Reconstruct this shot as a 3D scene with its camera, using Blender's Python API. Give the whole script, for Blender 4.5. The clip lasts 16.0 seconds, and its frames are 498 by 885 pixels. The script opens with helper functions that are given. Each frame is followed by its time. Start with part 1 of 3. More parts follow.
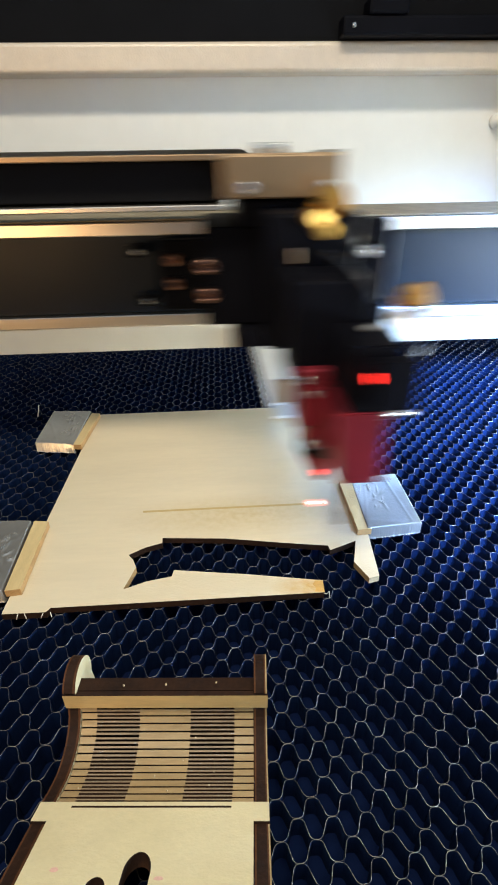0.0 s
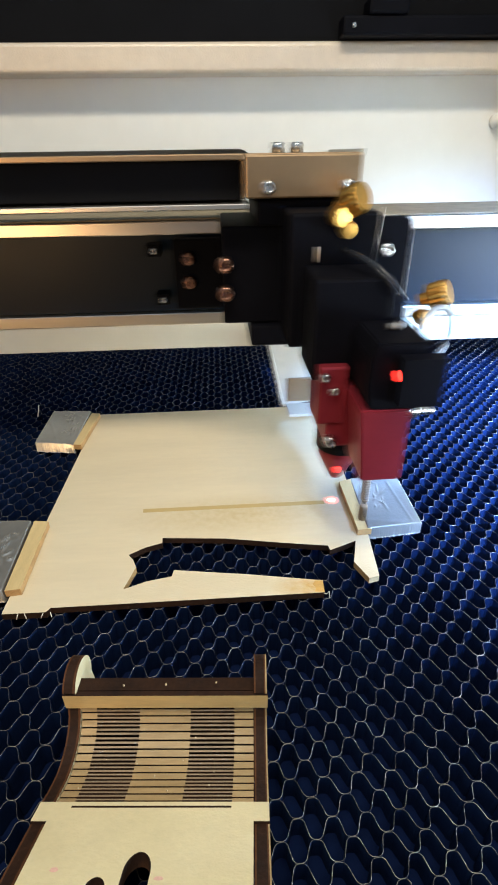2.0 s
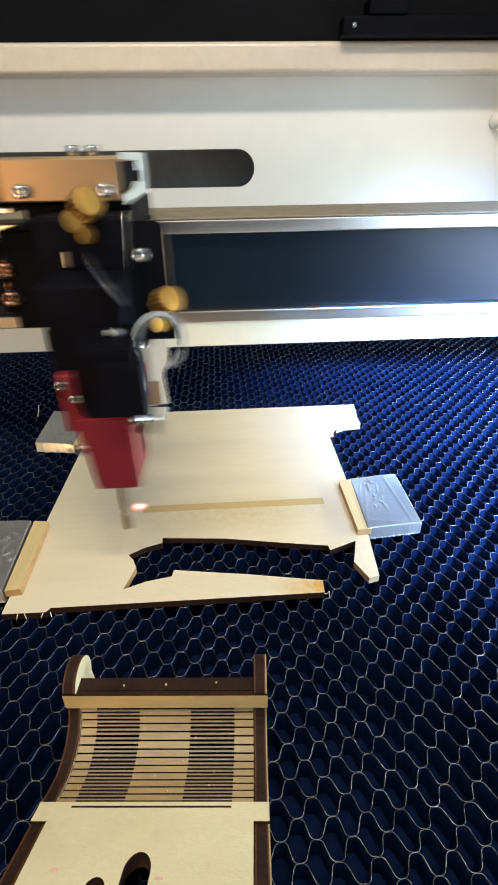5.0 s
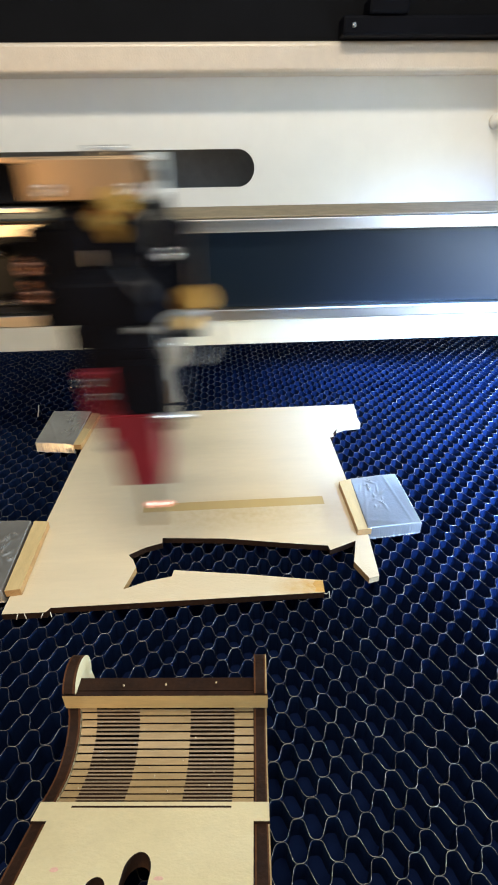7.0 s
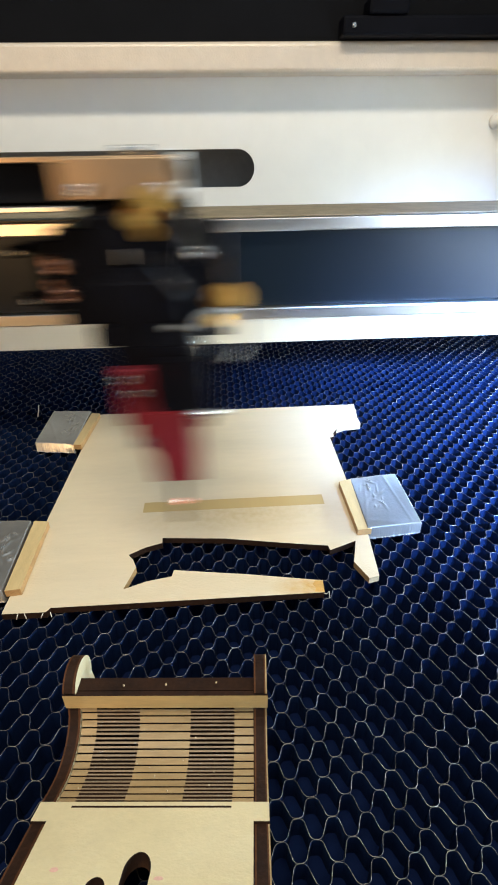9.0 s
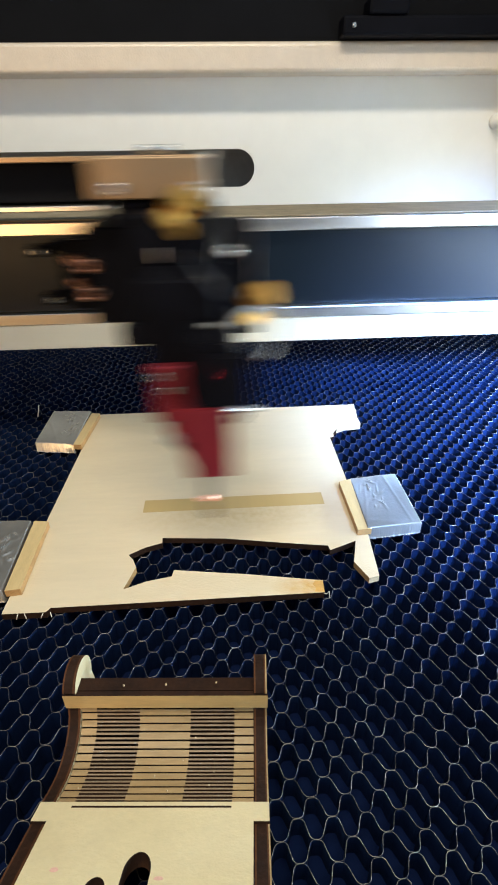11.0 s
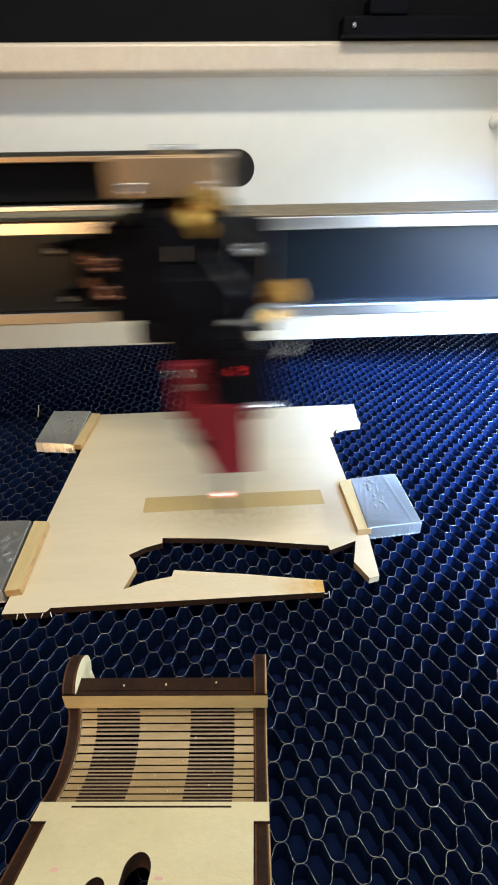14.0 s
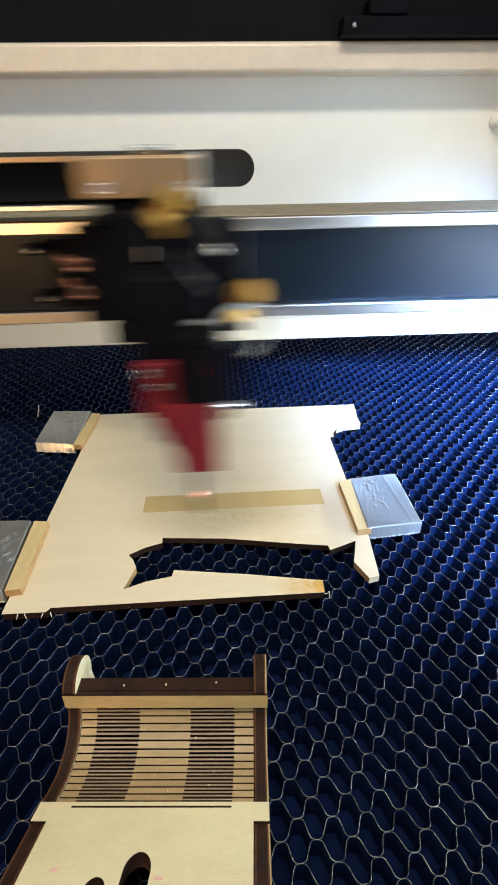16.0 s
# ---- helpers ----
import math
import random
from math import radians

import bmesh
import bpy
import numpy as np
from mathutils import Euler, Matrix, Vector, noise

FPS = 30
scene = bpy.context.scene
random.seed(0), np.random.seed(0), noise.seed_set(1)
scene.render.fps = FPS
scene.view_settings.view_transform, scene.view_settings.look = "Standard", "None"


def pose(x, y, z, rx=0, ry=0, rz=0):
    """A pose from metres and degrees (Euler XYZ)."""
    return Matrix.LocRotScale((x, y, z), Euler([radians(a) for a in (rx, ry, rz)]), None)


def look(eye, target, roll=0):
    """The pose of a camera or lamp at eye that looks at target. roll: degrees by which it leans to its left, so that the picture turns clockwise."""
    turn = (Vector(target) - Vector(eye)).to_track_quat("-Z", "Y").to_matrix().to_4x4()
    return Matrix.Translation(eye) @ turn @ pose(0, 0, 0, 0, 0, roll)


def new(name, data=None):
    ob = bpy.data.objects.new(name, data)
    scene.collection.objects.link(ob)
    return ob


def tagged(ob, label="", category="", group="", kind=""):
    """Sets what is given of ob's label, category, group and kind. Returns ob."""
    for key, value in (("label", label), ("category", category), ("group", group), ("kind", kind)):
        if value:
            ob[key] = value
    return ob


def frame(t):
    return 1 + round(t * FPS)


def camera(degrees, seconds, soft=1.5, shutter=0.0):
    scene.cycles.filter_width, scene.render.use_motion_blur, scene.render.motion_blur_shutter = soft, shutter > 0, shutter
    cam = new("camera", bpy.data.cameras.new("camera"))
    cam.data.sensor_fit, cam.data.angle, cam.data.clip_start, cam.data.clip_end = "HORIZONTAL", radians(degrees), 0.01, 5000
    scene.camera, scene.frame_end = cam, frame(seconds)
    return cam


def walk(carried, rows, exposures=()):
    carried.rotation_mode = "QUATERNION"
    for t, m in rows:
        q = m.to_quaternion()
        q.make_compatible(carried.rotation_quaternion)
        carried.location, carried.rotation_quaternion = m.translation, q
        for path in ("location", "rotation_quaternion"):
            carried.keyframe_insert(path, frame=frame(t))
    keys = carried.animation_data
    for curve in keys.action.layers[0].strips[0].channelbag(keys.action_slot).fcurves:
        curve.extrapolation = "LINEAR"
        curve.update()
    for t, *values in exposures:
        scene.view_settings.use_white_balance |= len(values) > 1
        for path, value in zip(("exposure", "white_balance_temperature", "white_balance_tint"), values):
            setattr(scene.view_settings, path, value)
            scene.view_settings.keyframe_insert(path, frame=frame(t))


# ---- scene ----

# ---------------------------------------------------------------- camera
TURN = Matrix.Rotation(radians(-3.05), 4, "Z") @ Matrix.Rotation(radians(90 - 30.5), 4, "X") @ Matrix.Rotation(radians(-0.9), 4, "Z")
EYE = Matrix.Translation((0, 0, 0.15)) @ TURN
cam = camera(53.77, 16.0, soft=1.9, shutter=0.68)
walk(cam, [(0.0, EYE), (16.0, EYE)], exposures=[(0.0, 0.0), (16.0, 0.0)])

# ---------------------------------------------------------------- world and lamps
world = bpy.data.worlds.new("room")
world.use_nodes = True
world.node_tree.nodes["Background"].inputs["Color"].default_value = (0.60, 0.80, 1.0, 1)
world.node_tree.nodes["Background"].inputs["Strength"].default_value = 0.55
scene.world = world


def area(name, eye, target, sx, sy, watts, color):
    data = bpy.data.lights.new(name, "AREA")
    data.shape, data.size, data.size_y, data.energy, data.color = "RECTANGLE", sx, sy, watts, color
    ob = new(name, data)
    ob.matrix_world = look(eye, target)
    return ob


# cool strip on the side wall, added blue fill, warm-white lid lamp, warm room lamp low in front
area("strip_lamp", (0.2645, 0.17, 0.058), (0.0, 0.17, 0.045), 0.48, 0.04, 1.7, (0.76, 0.92, 1.0))
# unseen lamp, added to imitate the bluish glare over the right of the bed
blue_fill = area("blue_fill_light", (0.25, -0.27, 0.35), (0.240, 0.22, 0.0), 0.08, 0.10, 3.5, (0.22, 0.46, 1.0))
blue_fill.data.spread = radians(37)
area("lid_lamp", (0.00, -0.05, 0.65), (0.00, 0.30, 0.03), 0.46, 0.07, 3.9, (1.0, 0.90, 0.72))
area("room_lamp", (-0.40, -0.40, 0.09), (-0.12, 0.285, 0.10), 0.26, 0.15, 1.25, (1.0, 0.60, 0.25))


# ---------------------------------------------------------------- materials
def material(name, color, rough=0.5, metal=0.0, vary=0.15, scale=60.0, bump=0.0, bump_scale=400.0, stretch=(1, 1, 1),
             color2=None, sharp=0.0, coat=0.0, spec=0.5):
    m = bpy.data.materials.new(name)
    m.use_nodes = True
    nt = m.node_tree
    b = nt.nodes["Principled BSDF"]
    b.inputs["Roughness"].default_value = rough
    b.inputs["Metallic"].default_value = metal
    b.inputs["Coat Weight"].default_value = coat
    b.inputs["Specular IOR Level"].default_value = spec
    tc = nt.nodes.new("ShaderNodeTexCoord")
    mp = nt.nodes.new("ShaderNodeMapping")
    mp.inputs["Scale"].default_value = stretch
    nt.links.new(tc.outputs["Object"], mp.inputs["Vector"])
    n1 = nt.nodes.new("ShaderNodeTexNoise")
    n1.inputs["Scale"].default_value, n1.inputs["Detail"].default_value = scale, 6
    n2 = nt.nodes.new("ShaderNodeTexNoise")
    n2.inputs["Scale"].default_value, n2.inputs["Detail"].default_value = scale * 7, 4
    for n in (n1, n2):
        nt.links.new(mp.outputs["Vector"], n.inputs["Vector"])
    mixv = nt.nodes.new("ShaderNodeMix")
    mixv.data_type = "FLOAT"
    mixv.inputs[0].default_value = 0.4
    nt.links.new(n1.outputs["Fac"], mixv.inputs[2])
    nt.links.new(n2.outputs["Fac"], mixv.inputs[3])
    ramp = nt.nodes.new("ShaderNodeValToRGB")
    lo = color2 or tuple(c * (1 - vary) for c in color)
    hi = tuple(min(1, c * (1 + vary * 0.6)) for c in color)
    ramp.color_ramp.elements[0].position, ramp.color_ramp.elements[1].position = 0.3 + sharp * 0.15, 0.7 - sharp * 0.15
    ramp.color_ramp.elements[0].color, ramp.color_ramp.elements[1].color = (*lo, 1), (*hi, 1)
    nt.links.new(mixv.outputs[0], ramp.inputs["Fac"])
    nt.links.new(ramp.outputs["Color"], b.inputs["Base Color"])
    rr = nt.nodes.new("ShaderNodeMapRange")
    rr.inputs["To Min"].default_value, rr.inputs["To Max"].default_value = max(0.02, rough - 0.08), min(1, rough + 0.08)
    nt.links.new(n2.outputs["Fac"], rr.inputs["Value"])
    nt.links.new(rr.outputs["Result"], b.inputs["Roughness"])
    if bump:
        n3 = nt.nodes.new("ShaderNodeTexNoise")
        n3.inputs["Scale"].default_value, n3.inputs["Detail"].default_value = bump_scale, 3
        nt.links.new(mp.outputs["Vector"], n3.inputs["Vector"])
        bp = nt.nodes.new("ShaderNodeBump")
        bp.inputs["Strength"].default_value, bp.inputs["Distance"].default_value = bump, 0.0006
        nt.links.new(n3.outputs["Fac"], bp.inputs["Height"])
        nt.links.new(bp.outputs["Normal"], b.inputs["Normal"])
    return m


def glow(name, color, strength):
    m = bpy.data.materials.new(name)
    m.use_nodes = True
    b = m.node_tree.nodes["Principled BSDF"]
    b.inputs["Base Color"].default_value = (*color, 1)
    b.inputs["Emission Color"].default_value = (*color, 1)
    b.inputs["Emission Strength"].default_value = strength
    return m


WHITE = material("white_powder_coat", (0.84, 0.82, 0.76), 0.5, 0, 0.05, 8, 0.06, 900)
CREAM = material("cream_powder_coat", (0.76, 0.72, 0.58), 0.4, 0, 0.06, 10, 0.10, 900)
RAIL_PAINT = material("textured_rail_paint", (0.66, 0.55, 0.43), 0.35, 0.1, 0.10, 20, 0.5, 700)
ALU = material("brushed_aluminium", (0.66, 0.61, 0.55), 0.32, 1.0, 0.08, 40, 0.08, 300, (0.03, 1, 1))
GREY = material("grey_cast_top", (0.26, 0.215, 0.14), 0.8, 0.0, 0.35, 90, 0.5, 900)
RAIL = material("black_gloss_rail", (0.005, 0.010, 0.017), 0.36, 0, 0.08, 6, spec=0.24)
BLACK = material("black_anodised", (0.004, 0.004, 0.006), 0.55, 0.0, 0.3, 60, 0.08, 900, spec=0.05)
MATT = material("matt_black", (0.005, 0.005, 0.006), 0.8, 0, 0.3, 40, 0.05, 500, spec=0.08)
RED = material("red_anodised", (0.29, 0.027, 0.040), 0.40, 0.5, 0.16, 60, 0.08, 900)
BRASS = material("brass", (0.66, 0.36, 0.085), 0.38, 1.0, 0.2, 90, 0.1, 700)
TAN = material("tan_anodised", (0.32, 0.215, 0.122), 0.35, 0.7, 0.12, 40, 0.06, 500)
STEEL = material("bright_steel", (0.56, 0.56, 0.55), 0.27, 1.0, 0.12, 90, 0.06, 600)
COPPERY = material("oiled_steel", (0.30, 0.155, 0.11), 0.28, 1.0, 0.25, 120, 0.1, 600)
SCORCH_MARK = material("orange_scorch", (0.62, 0.36, 0.10), 0.6, 0, 0.3, 200, 0.1, 700)
SMUDGE = material("pink_smudge", (0.72, 0.42, 0.34), 0.6, 0, 0.25, 300, 0.1, 700)
# aluminium foil walls, coloured dark blue for cell shade and bluish glare
COMB = material("shaded_comb_foil", (0.0060, 0.0155, 0.053), 0.6, 0.0, 0.45, 30, 0.15, 500, spec=0.05)
# same foil on top; patchy tone stands for glints along the rims
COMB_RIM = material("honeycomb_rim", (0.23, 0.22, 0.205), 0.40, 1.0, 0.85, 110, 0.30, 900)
DUCT = material("duct_grey", (0.30, 0.28, 0.26), 0.7, 0, 0.2, 20, 0.1, 300)
# for unseen walls that should reflect dark in the rail
SHADE_PAINT = material("unseen_wall_dark", (0.05, 0.05, 0.05), 0.6, 0, 0.2, 20, 0.1, 300)
STAINED = material("smoke_stained_birch", (0.36, 0.245, 0.115), 0.55, 0, 0.30, 60, 0.15, 500, (1, 6, 6))
SCORCH = material("scorched_birch", (0.27, 0.19, 0.115), 0.6, 0, 0.45, 90, 0.25, 700, (1, 5, 5))
# tray coloured blue-black so that the cell bottoms sink into shade
TRAY = material("shade_dark_tray", (0.0045, 0.011, 0.045), 0.9, 0.0, 0.4, 14, 0.2, 200, spec=0.04)
BIRCH = material("birch_plywood", (0.65, 0.545, 0.37), 0.5, 0, 0.07, 26, 0.30, 900, (0.5, 3, 3))
BIRCH_BOX = material("birch_plywood_box", (0.63, 0.53, 0.315), 0.5, 0, 0.10, 45, 0.15, 700, (2, 3, 3))
BIRCH_EDGE = material("pale_birch_edge", (0.58, 0.46, 0.29), 0.6, 0, 0.25, 160, 0.3, 700)
EDGE = material("birch_cut_edge", (0.44, 0.25, 0.095), 0.6, 0, 0.35, 160, 0.2, 700)
BURNT = material("burnt_edge", (0.010, 0.0055, 0.004), 0.7, 0, 0.6, 120, 0.3, 700, color2=(0.034, 0.015, 0.008), spec=0.12)
TAB_WOOD = material("golden_birch", (0.54, 0.37, 0.155), 0.5, 0, 0.18, 60, 0.15, 500, (1, 6, 6))
BURNT_AMBER = material("burnt_amber_ply", (0.085, 0.034, 0.014), 0.7, 0, 0.5, 150, 0.3, 700, spec=0.15)
ENGRAVED = material("engraved_wood", (0.47, 0.335, 0.135), 0.75, 0, 0.10, 18, 0.08, 900)
TAPE = material("silver_duct_tape", (0.37, 0.366, 0.35), 0.22, 0.65, 0.10, 60, 0.10, 700)
HOSE = material("grey_hose", (0.24, 0.245, 0.24), 0.3, 0.1, 0.15, 80, 0.05, 300)
DARK_HOSE = material("dark_hose", (0.022, 0.025, 0.032), 0.25, 0.0, 0.2, 80, 0.05, 300)
FROST = material("frosted_and_lit_bracket", (0.62, 0.61, 0.54), 0.4, 0, 0.1, 40, 0.08, 300)
LED_GLOW = glow("red_led", (1.0, 0.03, 0.02), 7.0)
NOZZLE_GLOW = glow("red_pointer_lens", (1.0, 0.05, 0.04), 2.0)
SPOT_CORE = glow("burning_spot", (1.0, 0.72, 0.64), 5.0)
SPOT_HALO = glow("pointer_dot", (1.0, 0.36, 0.27), 1.05)


def smoke_stain(m, at, size, tint, amount):
    """A soft smoke stain on a material, an uneven oval round a place on the thing."""
    nt = m.node_tree
    b = nt.nodes["Principled BSDF"]
    old = b.inputs["Base Color"].links[0].from_socket
    tc = nt.nodes.new("ShaderNodeTexCoord")
    mp = nt.nodes.new("ShaderNodeMapping")
    mp.vector_type = "TEXTURE"
    mp.inputs["Location"].default_value, mp.inputs["Scale"].default_value = at, size
    gr = nt.nodes.new("ShaderNodeTexGradient")
    gr.gradient_type = "SPHERICAL"
    ns = nt.nodes.new("ShaderNodeTexNoise")
    ns.inputs["Scale"].default_value, ns.inputs["Detail"].default_value = 320, 6
    mul = nt.nodes.new("ShaderNodeMath")
    mul.operation = "MULTIPLY"
    amp = nt.nodes.new("ShaderNodeMath")
    amp.operation = "MULTIPLY"
    amp.use_clamp = True
    amp.inputs[1].default_value = amount * 2
    mix = nt.nodes.new("ShaderNodeMix")
    mix.data_type = "RGBA"
    mix.inputs[7].default_value = (*tint, 1)
    nt.links.new(tc.outputs["Object"], mp.inputs["Vector"])
    nt.links.new(tc.outputs["Object"], ns.inputs["Vector"])
    nt.links.new(mp.outputs["Vector"], gr.inputs["Vector"])
    nt.links.new(gr.outputs["Fac"], mul.inputs[0])
    nt.links.new(ns.outputs["Fac"], mul.inputs[1])
    nt.links.new(mul.outputs[0], amp.inputs[0])
    nt.links.new(amp.outputs[0], mix.inputs[0])
    nt.links.new(old, mix.inputs[6])
    nt.links.new(mix.outputs[2], b.inputs["Base Color"])


smoke_stain(BIRCH, (0.004, 0.183, 0.003), (0.062, 0.017, 0.02), (0.46, 0.33, 0.14), 0.55)
smoke_stain(BIRCH, (0.030, 0.136, 0.003), (0.016, 0.007, 0.02), (0.55, 0.32, 0.09), 0.8)


# ---------------------------------------------------------------- mesh helpers
def part(name, bm, mat, parent=None, label=""):
    me = bpy.data.meshes.new(name)
    bm.normal_update()
    bm.to_mesh(me)
    bm.free()
    for m in (mat if isinstance(mat, (list, tuple)) else [mat]):
        me.materials.append(m)
    ob = new(name, me)
    if parent is not None:
        ob.parent = parent
    if label:
        tagged(ob, label)
    return ob


def empty(name, x=0, y=0, z=0):
    ob = new(name)
    ob.location = (x, y, z)
    ob.empty_display_size = 0.01
    return ob


def add_box(bm, x0, x1, y0, y1, z0, z1, bevel=0.0, seg=2, m=None):
    t = bmesh.new()
    bmesh.ops.create_cube(t, size=1)
    for v in t.verts:
        v.co = Vector(((x0 + x1) / 2 + v.co.x * (x1 - x0), (y0 + y1) / 2 + v.co.y * (y1 - y0), (z0 + z1) / 2 + v.co.z * (z1 - z0)))
    if bevel:
        bmesh.ops.bevel(t, geom=t.edges[:], offset=bevel, segments=seg, affect="EDGES", profile=0.5)
    join(bm, t, m)


def join(bm, t, m=None):
    if m is not None:
        t.transform(m)
    me = bpy.data.meshes.new("t")
    t.to_mesh(me)
    t.free()
    bm.from_mesh(me)
    bpy.data.meshes.remove(me)


def box(x0, x1, y0, y1, z0, z1, bevel=0.0, seg=2):
    bm = bmesh.new()
    add_box(bm, x0, x1, y0, y1, z0, z1, bevel, seg)
    return bm


def lathe(profile, steps=24, axis="Z", at=(0, 0, 0)):
    """A turned body: (radius, height) pairs round an axis."""
    bm = bmesh.new()
    rings = []
    for r, h in profile:
        rings.append([bm.verts.new((r * math.cos(2 * math.pi * k / steps), r * math.sin(2 * math.pi * k / steps), h)) for k in range(steps)])
    for a, b in zip(rings, rings[1:]):
        for k in range(steps):
            bm.faces.new((a[k], a[(k + 1) % steps], b[(k + 1) % steps], b[k])).smooth = True
    bm.faces.new(rings[0][::-1])
    bm.faces.new(rings[-1])
    bmesh.ops.recalc_face_normals(bm, faces=bm.faces[:])
    turn = {"Z": Matrix(), "X": Matrix.Rotation(radians(90), 4, "Y"), "-X": Matrix.Rotation(radians(-90), 4, "Y"),
            "-Y": Matrix.Rotation(radians(90), 4, "X"), "Y": Matrix.Rotation(radians(-90), 4, "X")}
    bm.transform(Matrix.Translation(at) @ (turn[axis] if isinstance(axis, str) else axis))
    return bm


def tube(points, r, sides=10):
    bm = bmesh.new()
    pts = [Vector(p) for p in points]
    rings = []
    for i, p in enumerate(pts):
        d = (pts[min(i + 1, len(pts) - 1)] - pts[max(i - 1, 0)]).normalized()
        a = d.cross(Vector((0.31, 0.2, 0.93))).normalized()
        b = d.cross(a)
        rings.append([bm.verts.new(p + (a * math.cos(2 * math.pi * k / sides) + b * math.sin(2 * math.pi * k / sides)) * r) for k in range(sides)])
    for s, t in zip(rings, rings[1:]):
        for k in range(sides):
            bm.faces.new((s[k], s[(k + 1) % sides], t[(k + 1) % sides], t[k])).smooth = True
    bm.faces.new(rings[0][::-1])
    bm.faces.new(rings[-1])
    bmesh.ops.recalc_face_normals(bm, faces=bm.faces[:])
    return bm


def slab(outline, z0, z1, side_mat=1):
    """A flat sheet with a given outline; its cut edges take the second material."""
    bm = bmesh.new()
    lo = [bm.verts.new((x, y, z0)) for x, y in outline]
    hi = [bm.verts.new((x, y, z1)) for x, y in outline]
    bm.faces.new(hi)
    bm.faces.new(lo[::-1])
    n = len(outline)
    for i in range(n):
        bm.faces.new((lo[i], lo[(i + 1) % n], hi[(i + 1) % n], hi[i])).material_index = side_mat
    bmesh.ops.recalc_face_normals(bm, faces=bm.faces[:])
    return bm


def arc(cx, cy, r, a0, a1, n):
    return [(cx + r * math.cos(radians(a0 + (a1 - a0) * k / n)), cy + r * math.sin(radians(a0 + (a1 - a0) * k / n))) for k in range(n + 1)]


# ---------------------------------------------------------------- the cabinet
WALL_Y, WALL_X = 0.500, 0.268


def cabinet():
    tagged(part("floor_tray", box(-0.62, 0.34, -0.45, 0.56, -0.034, -0.0095), TRAY), "tray under the honeycomb bed, coloured dark for the shade in the cells", "tray", kind="structure")
    # rear wall with a long slot that ends in a half circle
    bm = bmesh.new()
    zc, r, xe = 0.1386, 0.0148, 0.0205
    hole = [(-0.60, zc - r), *arc(xe, zc, r, -90, 90, 20), (-0.60, zc + r)]
    y0, y1 = WALL_Y, WALL_Y + 0.002
    outline = [(-0.62, -0.03), (0.34, -0.03), (0.34, 0.235), (-0.62, 0.235), (-0.62, zc + r), *[(x, z) for x, z in hole[::-1]], (-0.62, zc - r)]
    fr = [bm.verts.new((x, y0, z)) for x, z in outline]
    bk = [bm.verts.new((x, y1, z)) for x, z in outline]
    bm.faces.new(fr)
    bm.faces.new(bk[::-1])
    for i in range(len(outline)):
        bm.faces.new((fr[i], fr[(i + 1) % len(fr)], bk[(i + 1) % len(fr)], bk[i]))
    bmesh.ops.recalc_face_normals(bm, faces=bm.faces[:])
    tagged(part("wall_rear", bm, WHITE), "white powder-coated rear wall with a long dark slot", "wall", kind="structure")
    tagged(part("duct_back", box(-0.62, 0.34, 0.552, 0.556, -0.03, 0.235), DUCT), "black back of the exhaust duct", "panel", kind="structure")
    tagged(part("wall_right", box(WALL_X, WALL_X + 0.004, -0.45, WALL_Y - 0.002, -0.03, 0.235), WHITE), "white powder-coated side wall", "wall", kind="structure")
    # left and front walls are unseen, darkened only to keep reflections dark
    tagged(part("wall_left", box(-0.622, -0.618, -0.45, WALL_Y - 0.002, -0.03, 0.235), SHADE_PAINT), "unseen side wall, coloured dark to keep rail reflections dark", "wall", kind="structure")
    tagged(part("wall_front", box(-0.614, WALL_X - 0.004, -0.456, -0.452, -0.03, 0.10), SHADE_PAINT), "unseen front wall, coloured dark to keep rail reflections dark", "wall", kind="structure")
    tagged(part("trim_rear_rail", box(-0.61, WALL_X - 0.002, 0.470, WALL_Y - 0.002, 0.2035, 0.2228, 0.003, 4), RAIL_PAINT),
           "beige textured powder-coated rail along the rear wall", "rail", kind="structure")
    tagged(part("lid_panel", box(-0.62, 0.62, 0.476, 0.482, 0.2235, 1.40), MATT), "black underside of the raised lid", "panel", kind="structure")


cabinet()


def lid_latch():
    latch = empty("lid_latch", 0.126, 0.468, 0.2236)
    bm = box(-0.028, 0.10, -0.010, 0.007, 0.0, 0.012, 0.002)
    add_box(bm, -0.010, 0.02, -0.012, 0.007, 0.012, 0.022, 0.002)
    part("latch_body", bm, BLACK, latch)
    part("latch_screw", lathe([(0.0018, 0), (0.0018, 0.0012), (0.001, 0.0018)], 12, "-Y", (-0.020, -0.010, 0.006)), STEEL, latch, "small shiny screw")
    tagged(latch, "black lid latch on the dark lid above the rail", "latch")


lid_latch()


def wall_stud():
    stud = part("wall_stud", lathe([(0.006, 0), (0.006, 0.004), (0.0035, 0.004), (0.0035, 0.012), (0.002, 0.013)], 14, "-Y", (0.2475, WALL_Y - 0.0002, 0.171)), WHITE)
    tagged(stud, "small white plastic stud on the rear wall", "bolt")


wall_stud()

